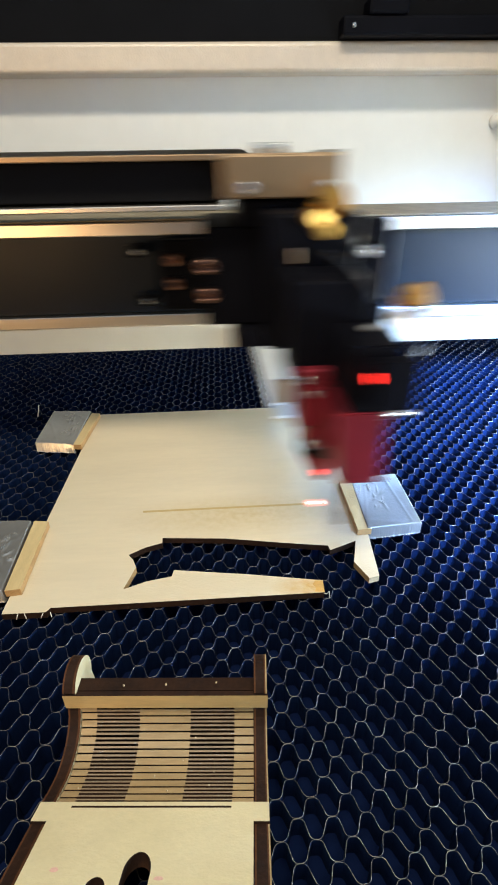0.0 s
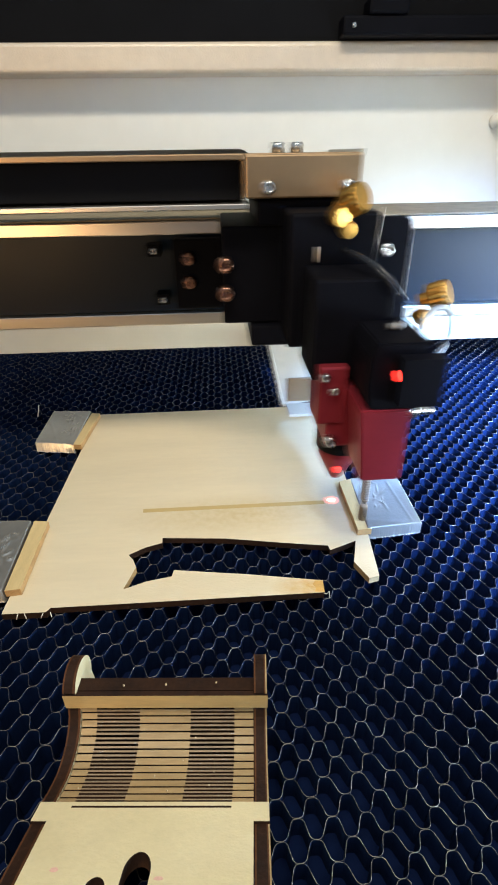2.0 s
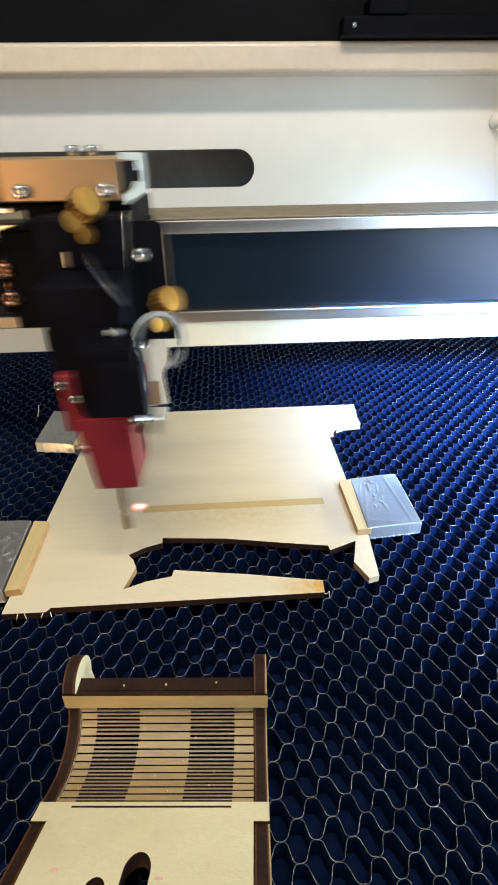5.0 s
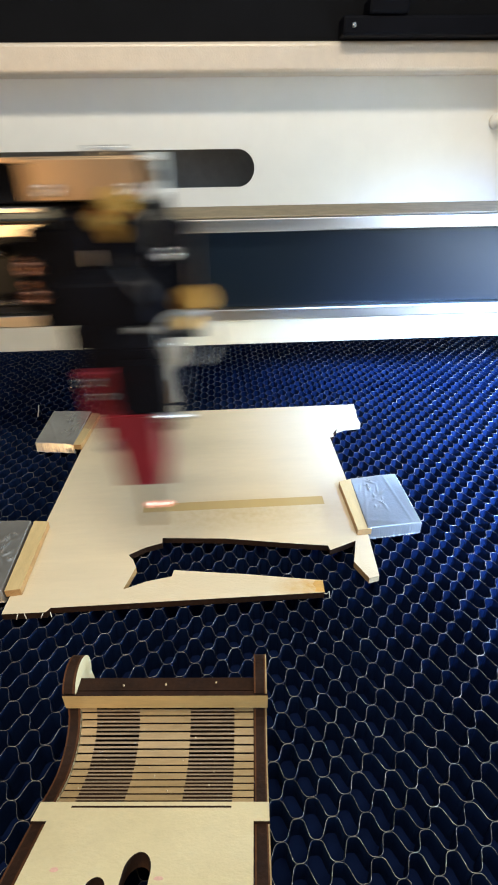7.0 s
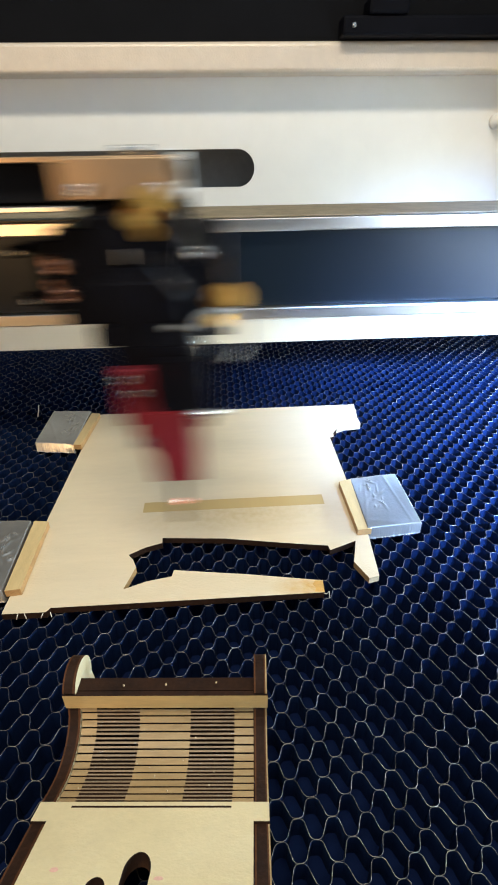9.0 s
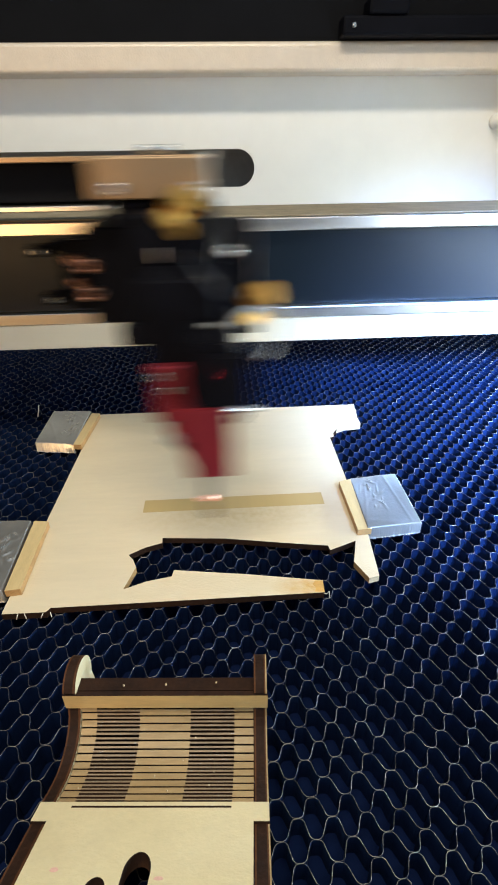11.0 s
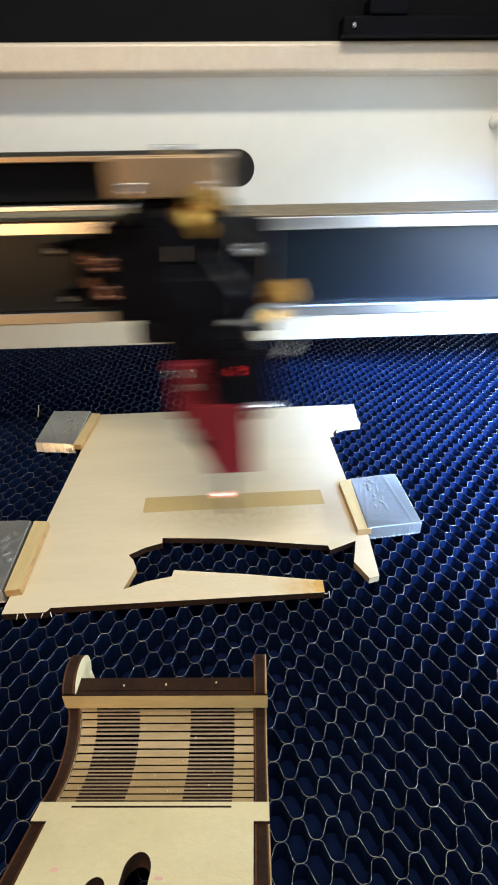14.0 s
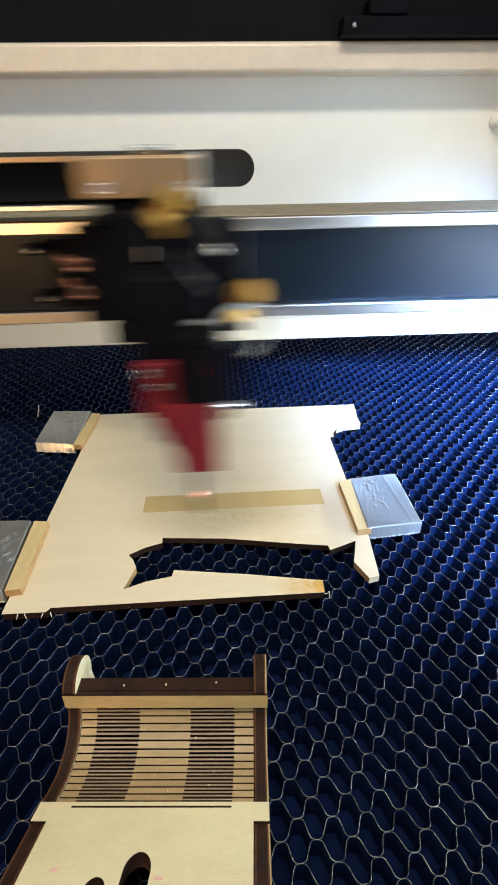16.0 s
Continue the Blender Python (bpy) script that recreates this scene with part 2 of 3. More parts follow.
# ---------------------------------------------------------------- honeycomb bed
def honeycomb():
    """Crimped foil ribbons that touch at short flats, with rounded upper rims; each ribbon is a thin standing strip."""
    pitch, row, foil, depth = 9.44e-3, 4.807e-3, 0.075e-3, 9e-3
    x0, y0, skew = 65.6e-3, 94.05e-3, 0.0065
    per = 16
    bed = empty("honeycomb_bed")
    xs = np.arange(-42 * per, 21 * per + 1) / per * pitch
    for r in range(-26, 82):
        ph = 2 * np.pi * (xs / pitch - (0.5 if r % 2 else 0.0)) + np.pi
        s = np.tanh(2.1 * np.cos(ph)) / np.tanh(2.1)
        x, y = xs + x0, y0 + (r - 0.5) * row - row / 2 * s * 0.97 + xs * skew
        # slow unevenness of the stretched foil
        wx = 0.35e-3 * np.sin(x * 41 + y * 23) + 0.30e-3 * np.sin(x * 97 - y * 331 + 1.3)
        wy = 0.25e-3 * np.sin(x * 37 - y * 29 + 0.7) + 0.20e-3 * np.sin(x * 251 + y * 83)
        x, y = x + wx, y + wy
        tx, ty = np.gradient(x), np.gradient(y)
        ln = np.hypot(tx, ty)
        # burrs: the rim swells and thins along the ribbon
        f = foil * (1 + 0.35 * np.sin(x * 523 + r * 2.1) * np.sin(x * 1310 + r))
        nx, ny = -ty / ln * f, tx / ln * f
        zt = -0.0003 + 0.00015 * np.sin(x * 310 + r) + 0.00010 * np.sin(x * 830 + r * 1.7)
        n = len(x)
        verts, faces, kinds = [], [], []
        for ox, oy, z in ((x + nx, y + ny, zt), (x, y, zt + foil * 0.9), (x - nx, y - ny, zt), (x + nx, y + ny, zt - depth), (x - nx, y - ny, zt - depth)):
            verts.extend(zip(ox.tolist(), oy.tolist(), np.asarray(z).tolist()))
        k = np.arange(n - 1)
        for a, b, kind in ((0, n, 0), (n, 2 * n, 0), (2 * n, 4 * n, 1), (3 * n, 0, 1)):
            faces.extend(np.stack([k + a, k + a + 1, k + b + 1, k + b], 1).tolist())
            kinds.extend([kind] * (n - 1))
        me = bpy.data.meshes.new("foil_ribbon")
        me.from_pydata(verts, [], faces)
        # bright rims above, walls with the cell shade in their colour
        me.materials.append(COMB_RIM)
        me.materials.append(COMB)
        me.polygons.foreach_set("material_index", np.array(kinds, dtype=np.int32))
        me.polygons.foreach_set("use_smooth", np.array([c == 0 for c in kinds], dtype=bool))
        new("foil_ribbon", me).parent = bed
    tagged(bed, "crimped aluminium honeycomb cutting bed", "honeycomb bed")

honeycomb()

# ---------------------------------------------------------------- plywood sheet
MM = 0.001


def plywood_sheet():
    top = [(x * MM, y * MM) for x, y in (
        (-86.6, 130.9), (-70.2, 130.7), (-69.0, 132.6), (35.5, 132.6), (36, 138.8), (6.6, 144.2), (-23.7, 148.8), (-24.4, 145.4), (-34.2, 143.4), (-43, 139.9),
        (-39.5, 151.6), (-41.2, 155.7), (-43.7, 159.2), (-37, 163.3), (-30.0, 165.6), (-30.2, 168.9), (-2.1, 166.4), (22.5, 161.8), (42, 158.5),
        (42.4, 155.6), (54.7, 160.6), (50.9, 148), (54.8, 138.6), (59.1, 139.6), (61.2, 163), (61.8, 251.0))]
    bay = [(x * MM, y * MM) for x, y in ((64.2, 251.6), (65.0, 256.5), (68.0, 260.8), (73.0, 263.8), (83.6, 265.0))]
    torn = [((83.6 + 3.2 * k / 9 + random.uniform(-0.7, 0.9)) * MM, (266.5 + 27.5 * k / 9) * MM) for k in range(10)]
    bm = slab(top + bay + torn + [(-83.2 * MM, 293.4 * MM)], 0.0, 0.003)
    # the front-left edge keeps the burnt colour to read as shadow under the sheet
    for f in bm.faces:
        c = f.calc_center_median()
        if f.material_index == 1 and (c.x < -0.069 and c.y > 0.14 or c.y > 0.262 or (c.x > 0.052 and c.y < 0.1395)):
            f.material_index = 2
        elif f.material_index == 1 and (-0.06 < c.x < -0.0410 and 0.139 < c.y < 0.160 or c.x > 0.050 and c.y < 0.150):
            f.material_index = 3
    sheet = part("plywood_sheet", bm, [BIRCH, BURNT, BIRCH_EDGE, EDGE])
    tagged(sheet, "pale birch plywood sheet with cut-outs lying on the honeycomb", "plywood sheet")
    for x, dx in ((-80.5, -0.5), (-78.2, 0.9), (-71.2, -0.8), (-68.6, 0.6)):
        part("torn_fibre", tube([(x * MM, 130.9 * MM, 0.0028), ((x + dx * 0.4) * MM, 130.2 * MM, 0.0022), ((x + dx) * MM, 129.6 * MM, 0.0012)], 0.00018, 5), FROST, sheet)
    # orange scorch at the tip beside the cut
    bm = slab([(x * MM, y * MM) for x, y in ((35.6, 132.8), (35.9, 138.6), (33.0, 138.9), (31.6, 137.2), (32.6, 135.0), (31.8, 133.2))], 0.00302, 0.00304, 0)
    part("scorch_mark", bm, SCORCH_MARK, sheet, "orange-brown scorch mark")
    return sheet


plywood_sheet()

ENGRAVE_Y0, ENGRAVE_RATE = 0.18875, 0.01170 / 16.0


def engraved_lines():
    """The engraved band, line after line; each rises to the surface when the beam has passed."""
    step = 0.00045
    lines = []
    count = int(0.01170 / step) + 2
    for k in range(count):
        y = ENGRAVE_Y0 - 2 * step + k * step
        bm = box(-0.0412, 0.0462, -step / 2, step / 2, -0.0004, 0.0)
        ob = part("engraved_line", bm, ENGRAVED)
        tagged(ob, "brown engraved line burnt into the plywood", "engraving", group="engraved lines")
        lines.append((ob, y, (y + step * 0.5 - ENGRAVE_Y0) / ENGRAVE_RATE))
    return lines


LINES = engraved_lines()


def taped_clamp(name, corners, strip, hearts, crease, z1=0.0066):
    """A stop of two wood layers wrapped in tape, with a bare wood strip along one side."""
    stop = empty(name, *corners[0], 0)
    ox, oy = corners[0]
    n = 80
    bm = bmesh.new()
    (ax, ay), (bx, by), (cx, cy), (dx, dy) = [(x - ox, y - oy) for x, y in corners]
    rnd = random.Random(len(name) + int(ox * 1e4))
    # short sharp creases in two clusters, and a few long soft folds
    creases = [(hx + rnd.gauss(0, 0.10), hy + rnd.gauss(0, 0.09), rnd.uniform(0, math.pi), rnd.uniform(0.03, 0.09), rnd.uniform(0.4, 1.0) * crease)
               for hx, hy in hearts for _ in range(10)]
    folds = [(rnd.uniform(0, 1), rnd.uniform(0, math.pi), rnd.uniform(0.00006, 0.00016)) for _ in range(5)]

    def height(u, v):
        z = 0.0002 * math.sin(u * 5 + v * 4) + rnd.uniform(-1, 1) * 0.000004
        for px, py, a, ln, hgt in creases:
            du, dv = u - px, v - py
            along, across = du * math.cos(a) + dv * math.sin(a), -du * math.sin(a) + dv * math.cos(a)
            if abs(along) < ln * 2 and abs(across) < 0.06:
                z += hgt * math.exp(-(along / ln) ** 2 - (across / 0.015) ** 2)
        for p, a, hgt in folds:
            d = (u - 0.5) * math.cos(a) + (v - 0.5) * math.sin(a) - (p - 0.5)
            z += hgt * math.exp(-(d / 0.03) ** 2)
        return z

    mx, my = (ax + bx + cx + dx) / 4, (ay + by + cy + dy) / 4
    grid = []
    for j in range(n + 1):
        rowv = []
        for i in range(n + 1):
            u, v = i / n, j / n
            x = (1 - u) * (1 - v) * ax + u * (1 - v) * bx + u * v * cx + (1 - u) * v * dx
            y = (1 - u) * (1 - v) * ay + u * (1 - v) * by + u * v * cy + (1 - u) * v * dy
            edge = min(u, v, 1 - u, 1 - v) * n
            z = z1 + height(u, v) - (0.0005 if edge == 0 else 0.0001 if edge == 1 else 0)
            if edge == 0:
                x += (mx - x) * 0.01
                y += (my - y) * 0.01
            rowv.append(bm.verts.new((x, y, z)))
        grid.append(rowv)
    for j in range(n):
        for i in range(n):
            bm.faces.new((grid[j][i], grid[j][i + 1], grid[j + 1][i + 1], grid[j + 1][i])).smooth = True
    rim = [grid[0][i] for i in range(n)] + [grid[j][n] for j in range(n)] + [grid[n][i] for i in range(n, 0, -1)] + [grid[j][0] for j in range(n, 0, -1)]
    low = []
    for v in rim:
        # the tape flares out and ends ragged at the foot
        out = Vector((v.co.x - mx, v.co.y - my, 0)).normalized() * (0.0002 + abs(rnd.gauss(0, 0.00018)))
        low.append((bm.verts.new((v.co.x, v.co.y, 0.0008)),
                    bm.verts.new((v.co.x + out.x, v.co.y + out.y, 0.0001 + rnd.uniform(0, 0.0005)))))
    m = len(rim)
    for k in range(m):
        a, b = low[k], low[(k + 1) % m]
        bm.faces.new((rim[k], a[0], b[0], rim[(k + 1) % m])).smooth = True
        bm.faces.new((a[0], a[1], b[1], b[0]))
    bm.faces.new([a[1] for a in low])
    bmesh.ops.recalc_face_normals(bm, faces=bm.faces[:])
    part("tape_wrap", bm, TAPE, stop, "wrinkled silver duct tape")
    part("wood_strip", slab([(x - ox, y - oy) for x, y in strip], 0.0032, 0.0064), [EDGE_TOP, EDGE], stop, "bare plywood strip")
    tagged(stop, "plywood stop wrapped in silver duct tape beside the sheet", "clamp", group="taped stops")
    return stop


EDGE_TOP = material("birch_strip", (0.58, 0.43, 0.205), 0.5, 0, 0.15, 60, 0.1, 600, (6, 1, 6))
taped_clamp("taped_stop", [(0.0605, 0.164), (0.0862, 0.1665), (0.0862, 0.2055), (0.0618, 0.2035)],
            [(0.0562, 0.1638), (0.0625, 0.1642), (0.0640, 0.2030), (0.0560, 0.2010)],
            ((0.32, 0.72), (0.42, 0.50)), 0.00034)
taped_clamp("taped_stop", [(-0.1115, 0.2535), (-0.0880, 0.2500), (-0.0868, 0.2920), (-0.1120, 0.2950)],
            [(-0.0884, 0.2497), (-0.0838, 0.2490), (-0.0808, 0.2885), (-0.0862, 0.2893)],
            ((0.55, 0.72), (0.70, 0.38)), 0.00055)
taped_clamp("taped_stop", [(-0.1190, 0.1390), (-0.0885, 0.1390), (-0.0905, 0.1815), (-0.1190, 0.1835)],
            [(-0.0876, 0.1392), (-0.0818, 0.1398), (-0.0827, 0.1803), (-0.0893, 0.1812)],
            ((0.80, 0.66), (0.70, 0.42)), 0.00065)


def chip():
    ob = part("wood_chip", tube([(-0.1245, 0.2985, 0.0008), (-0.124, 0.301, 0.004), (-0.1236, 0.302, 0.0075)], 0.0004, 6), FROST)
    tagged(ob, "tiny pale splinter standing on the bed", "splinter")


chip()


def fibre():
    ob = part("wood_fibre", tube([(0.0350, 0.1330, 0.0022), (0.0362, 0.1318, 0.0030), (0.0372, 0.1326, 0.0034), (0.0374, 0.1312, 0.0012)], 0.00018, 5), FROST)
    tagged(ob, "thin pale wood fibre at the sheet's cut tip", "wood fibre")


fibre()


def crumb(x, y, z, r):
    bm = bmesh.new()
    bmesh.ops.create_icosphere(bm, subdivisions=1, radius=r)
    for v in bm.verts:
        v.co *= random.uniform(0.6, 1.25)
    bm.transform(Matrix.Translation((x, y, z + r * 0.5)))
    tagged(part("wood_crumb", bm, BIRCH_EDGE), "tiny pale crumb of wood dust", "crumb", group="wood crumbs")

# ---------------------------------------------------------------- hinged wooden box
BX0, BX1, T = -0.0408, 0.0070, 0.003
DIP = [(0.0708, 0.0368), (0.0698, 0.0335), (0.0676, 0.0310), (0.0645, 0.0295), (0.0612, 0.0291), (0.0580, 0.0296), (0.0546, 0.0311), (0.0514, 0.0330)]


def dip(s):
    """A point on the curved hinge sheet, s from 0 at the rear to 1 at the front, with its normal."""
    f = s * (len(DIP) - 1)
    i = min(int(f), len(DIP) - 2)
    u = f - i
    p = [Vector((0, *DIP[max(0, min(len(DIP) - 1, i + k))])) for k in (-1, 0, 1, 2)]
    q = 0.5 * (2 * p[1] + (p[2] - p[0]) * u + (2 * p[0] - 5 * p[1] + 4 * p[2] - p[3]) * u * u + (3 * p[1] - p[0] - 3 * p[2] + p[3]) * u ** 3)
    d = 0.5 * ((p[2] - p[0]) + 2 * (2 * p[0] - 5 * p[1] + 4 * p[2] - p[3]) * u + 3 * (3 * p[1] - p[0] - 3 * p[2] + p[3]) * u * u)
    nrm = Vector((0, d.z, -d.y)).normalized()
    return q, nrm if nrm.z > 0 else -nrm


def hinge_box():
    thing = empty("wooden_box")
    pivot = Matrix.Translation((-0.0169, 0.0711, 0))
    thing.matrix_world = pivot @ Matrix.Rotation(radians(-3.8), 4, "Z") @ pivot.inverted()
    # side plates: profile in the (y, z) plane
    prof = [(0.022, 0.0), (0.078, 0.0), (0.081, 0.030)]
    prof += arc(0.0752, 0.0389, 0.0059, -30, 150, 18) + [(0.0709, 0.0400)]
    prof += [(dip(k / 12)[0].y, dip(k / 12)[0].z + 0.0002) for k in range(13)]
    prof += [(0.0470, 0.0350), (0.0360, 0.0406), (0.0220, 0.0476)]
    for xa in (BX0, BX1 - T):
        bm = bmesh.new()
        # plies: charred, a thin amber one, charred, a pale corner
        plies = [(0, 2), (0.0004, 1), (0.0024, 2), (0.0027, 3 if xa > BX0 else 2), (T, 0)]
        rings = [[bm.verts.new((xa + dx, y, z)) for y, z in prof] for dx, k in plies]
        bm.faces.new(rings[0])
        bm.faces.new(rings[-1][::-1])
        for (dx, k), a, b in zip(plies, rings, rings[1:]):
            for i in range(len(prof)):
                bm.faces.new((a[i], a[(i + 1) % len(a)], b[(i + 1) % len(a)], b[i])).material_index = k
        bmesh.ops.recalc_face_normals(bm, faces=bm.faces[:])
        part("side_plate", bm, [BIRCH_BOX, BURNT, BURNT_AMBER, STAINED], thing, "scroll-shaped side with burnt edges")
    part("back_panel", box(BX0 + T, BX1 - T, 0.0714, 0.0746, 0.0, 0.0410), BURNT, thing, "upright panel with burnt top edge")
    bm = box(BX0 - 0.0002, BX1 + 0.0002, 0.0700, 0.0712, 0.0362, 0.0410)
    for f in bm.faces:
        f.material_index = 1 if abs(f.calc_center_median().z - 0.0410) < 1e-5 else 0
    part("rear_tab", bm, [TAB_WOOD, BURNT], thing, "golden smoke-stained cross tab")
    # living hinge: bars across with cuts between them
    bars, x_in0, x_in1 = 27, BX0 + T + 0.0002, BX1 - T - 0.0002
    w = x_in1 - x_in0
    c = [x_in0 + w * k for k in (0.0, 0.09, 0.34, 0.635, 0.89, 1.0)]
    half = 0.5 / bars
    for k in range(bars):
        s = (k + 0.5) / bars
        zones = ((c[0], c[1]), (c[2], c[3]), (c[4], c[5]))
        bm = bmesh.new()

        def bar(xa, xb, sa, sb, top):
            (p, n), (q, m) = dip(sa), dip(sb)
            vs = []
            for pt, nn in ((p, n), (q, m)):
                for x in (xa, xb):
                    for dd in (0, -T):
                        vs.append(bm.verts.new((x, pt.y + nn.y * dd, pt.z + nn.z * dd)))
            a0, a1, a2, a3, b0, b1, b2, b3 = vs
            for f in ((a0, a2, b2, b0), (a1, b1, b3, a3), (a0, b0, b1, a1), (a2, a3, b3, b2), (a0, a1, a3, a2), (b0, b2, b3, b1)):
                fc = bm.faces.new(f)
                fc.material_index = top if f == (a0, a2, b2, b0) else 1

        sa, sb = s - half * 0.60, s + half * 0.60
        for z0, z1 in zones:
            bar(z0, z1, sa, sb, 0)
        for z0, z1 in ((c[1], c[2]), (c[3], c[4])):
            bar(z0, z1, s - half * (0.38 + 0.16 * random.random()), s + half * (0.38 + 0.16 * random.random()), 2)
        # bridges between neighbouring bars alternate between the plain zones
        if k < bars - 1:
            for z0, z1 in ((zones[1],) if k % 2 == 0 else (zones[0], zones[2])):
                bar(z0, z1, sb, sb + half * 0.80, 0)
        bmesh.ops.recalc_face_normals(bm, faces=bm.faces[:])
        part("hinge_bar", bm, [STAINED, BURNT, SCORCH], thing)
    # front plate, sloping up towards the front, with its tab and two rounded openings
    d = Vector((0, -0.0112, 0.0056)).normalized()
    up = Vector((0, -d.z, d.y))
    up = up if up.z > 0 else -up
    o = Vector((0, 0.0513, 0.0331))
    L = 0.032

    def ob_pt(x, a, h):
        v = o + d * a + up * h
        return (x, v.y, v.z)

    def finger(cx, a0, w0):
        return [(cx + w0, L), *[(cx + w0 * math.cos(radians(t)) * 1.0, a0 + w0 * 1.6 - w0 * 1.6 * math.sin(radians(t))) for t in range(0, 181, 15)], (cx - w0, L)]

    outline = [(BX1, 0.0), (BX1, 0.0048), (x_in1, 0.0048), (x_in1, L)]
    outline += finger(-0.0170, 0.0116, 0.0025) + finger(-0.0236, 0.0165, 0.0021)
    outline += [(x_in0, L), (x_in0, 0.0048), (BX0, 0.0048), (BX0, 0.0)]
    bm = bmesh.new()
    hi = [bm.verts.new(ob_pt(x, a, 0.0004)) for x, a in outline]
    lo = [bm.verts.new(ob_pt(x, a, 0.0004 - T)) for x, a in outline]
    bm.faces.new(hi)
    bm.faces.new(lo[::-1])
    for i in range(len(outline)):
        bm.faces.new((hi[i], hi[(i + 1) % len(hi)], lo[(i + 1) % len(hi)], lo[i])).material_index = 1
    bmesh.ops.recalc_face_normals(bm, faces=bm.faces[:])
    part("front_plate", bm, [BIRCH_BOX, BURNT], thing, "smooth sloping plate with rounded openings")
    # last slit of the hinge, cut into the plate
    bm = bmesh.new()
    xa, xb = c[1], c[4]
    vs = [bm.verts.new(ob_pt(x, a, h)) for h in (0.00042, 0.0002) for x, a in ((xa, 0.0010), (xb, 0.0010), (xb, 0.0015), (xa, 0.0015))]
    for f in ((0, 1, 2, 3), (7, 6, 5, 4), (0, 4, 5, 1), (1, 5, 6, 2), (2, 6, 7, 3), (3, 7, 4, 0)):
        bm.faces.new([vs[i] for i in f])
    bmesh.ops.recalc_face_normals(bm, faces=bm.faces[:])
    part("hinge_slit", bm, BURNT, thing)
    for cx, a0, rx, ry in ((-0.0318, 0.0152, 0.0008, 0.0005), (-0.0128, 0.0168, 0.0009, 0.0004)):
        bm = bmesh.new()
        bm.faces.new([bm.verts.new(ob_pt(cx + rx * math.cos(k * 0.5712) * (1 + 0.2 * math.sin(3 * k)), a0 + ry * math.sin(k * 0.5712), 0.00045)) for k in range(11)])
        part("smudge", bm, SMUDGE, thing, "faint pink smudge")
    turn = thing.matrix_world.copy()
    for x, s in ((-0.0345, 0.83), (-0.0150, 0.86), (-0.0052, 0.66), (-0.0060, 0.80), (-0.0200, 0.62), (-0.0125, 0.55), (-0.0100, 0.35), (-0.0185, 0.70), (-0.0230, 0.58)):
        p, n = dip(s)
        q = turn @ Vector((x, p.y, p.z))
        crumb(q.x, q.y, q.z, random.uniform(0.00012, 0.00028))
    for x, y in ((-0.0270, 0.0725), (-0.0050, 0.0732), (-0.0170, 0.0728)):
        q = turn @ Vector((x, y, 0.0410))
        crumb(q.x, q.y, q.z, 0.0003)
    tagged(thing, "small laser-cut plywood box with a living hinge on the bed", "wooden box")


hinge_box()


# ---------------------------------------------------------------- gantry beam (keyed)
BEAM_Y = 0.285


def gantry():
    g = empty("gantry_beam", 0, BEAM_Y, 0)
    x0, x1 = -0.60, WALL_X - 0.004
    part("lower_flange", box(x0, x1, 0.0, 0.030, 0.0490, 0.0638, 0.0006), CREAM, g, "cream painted lower flange")
    part("lower_strip", box(x0, x1, -0.0015, 0.030, 0.0640, 0.0708, 0.0006), ALU, g, "brushed aluminium strip")
    part("rail_groove", box(x0, x1, 0.004, 0.034, 0.0710, 0.1126), RAIL, g, "glossy black recessed rail")
    part("upper_strip", box(x0, x1, -0.0015, 0.030, 0.1128, 0.1196, 0.0006), ALU, g, "brushed aluminium strip")
    part("top_cover", box(x0, x1, 0.0006, 0.062, 0.1198, 0.1206, 0.0002), GREY, g, "rough grey top plate")
    tagged(g, "aluminium gantry beam with a glossy black rail", "gantry")
    return g


GANTRY = gantry()


# ---------------------------------------------------------------- laser head (keyed); its origin lies under the lens, at bed height
def bolt_head(name, at, axis, r, h, parent, mat):
    part(name, lathe([(r, 0), (r, h * 0.75), (r * 0.8, h), (r * 0.45, h), (r * 0.45, h * 0.6)], 16, axis, at), mat, parent)


def knob(parent, at, axis, size=1.0):
    turn = Vector(axis).to_track_quat("Z", "Y").to_matrix().to_4x4()
    prof = [(0.0022, 0), (0.0022, 0.003), (0.0046, 0.0034), (0.0050, 0.0042), (0.0050, 0.0098), (0.0044, 0.0108), (0.0016, 0.0110)]
    bm = lathe([(r * size, h * size) for r, h in prof], 36, Matrix(), (0, 0, 0))
    for v in bm.verts:
        if 0.0033 * size < v.co.z < 0.0100 * size and v.co.xy.length > 0.004 * size:
            k = round(math.atan2(v.co.y, v.co.x) / (2 * math.pi / 36))
            if k % 2:
                v.co.xy *= 0.93
    for f in bm.faces:
        f.smooth = False
    bm.transform(Matrix.Translation(at) @ turn)
    part("thumb_knob", bm, BRASS, parent, "knurled brass thumb knob")


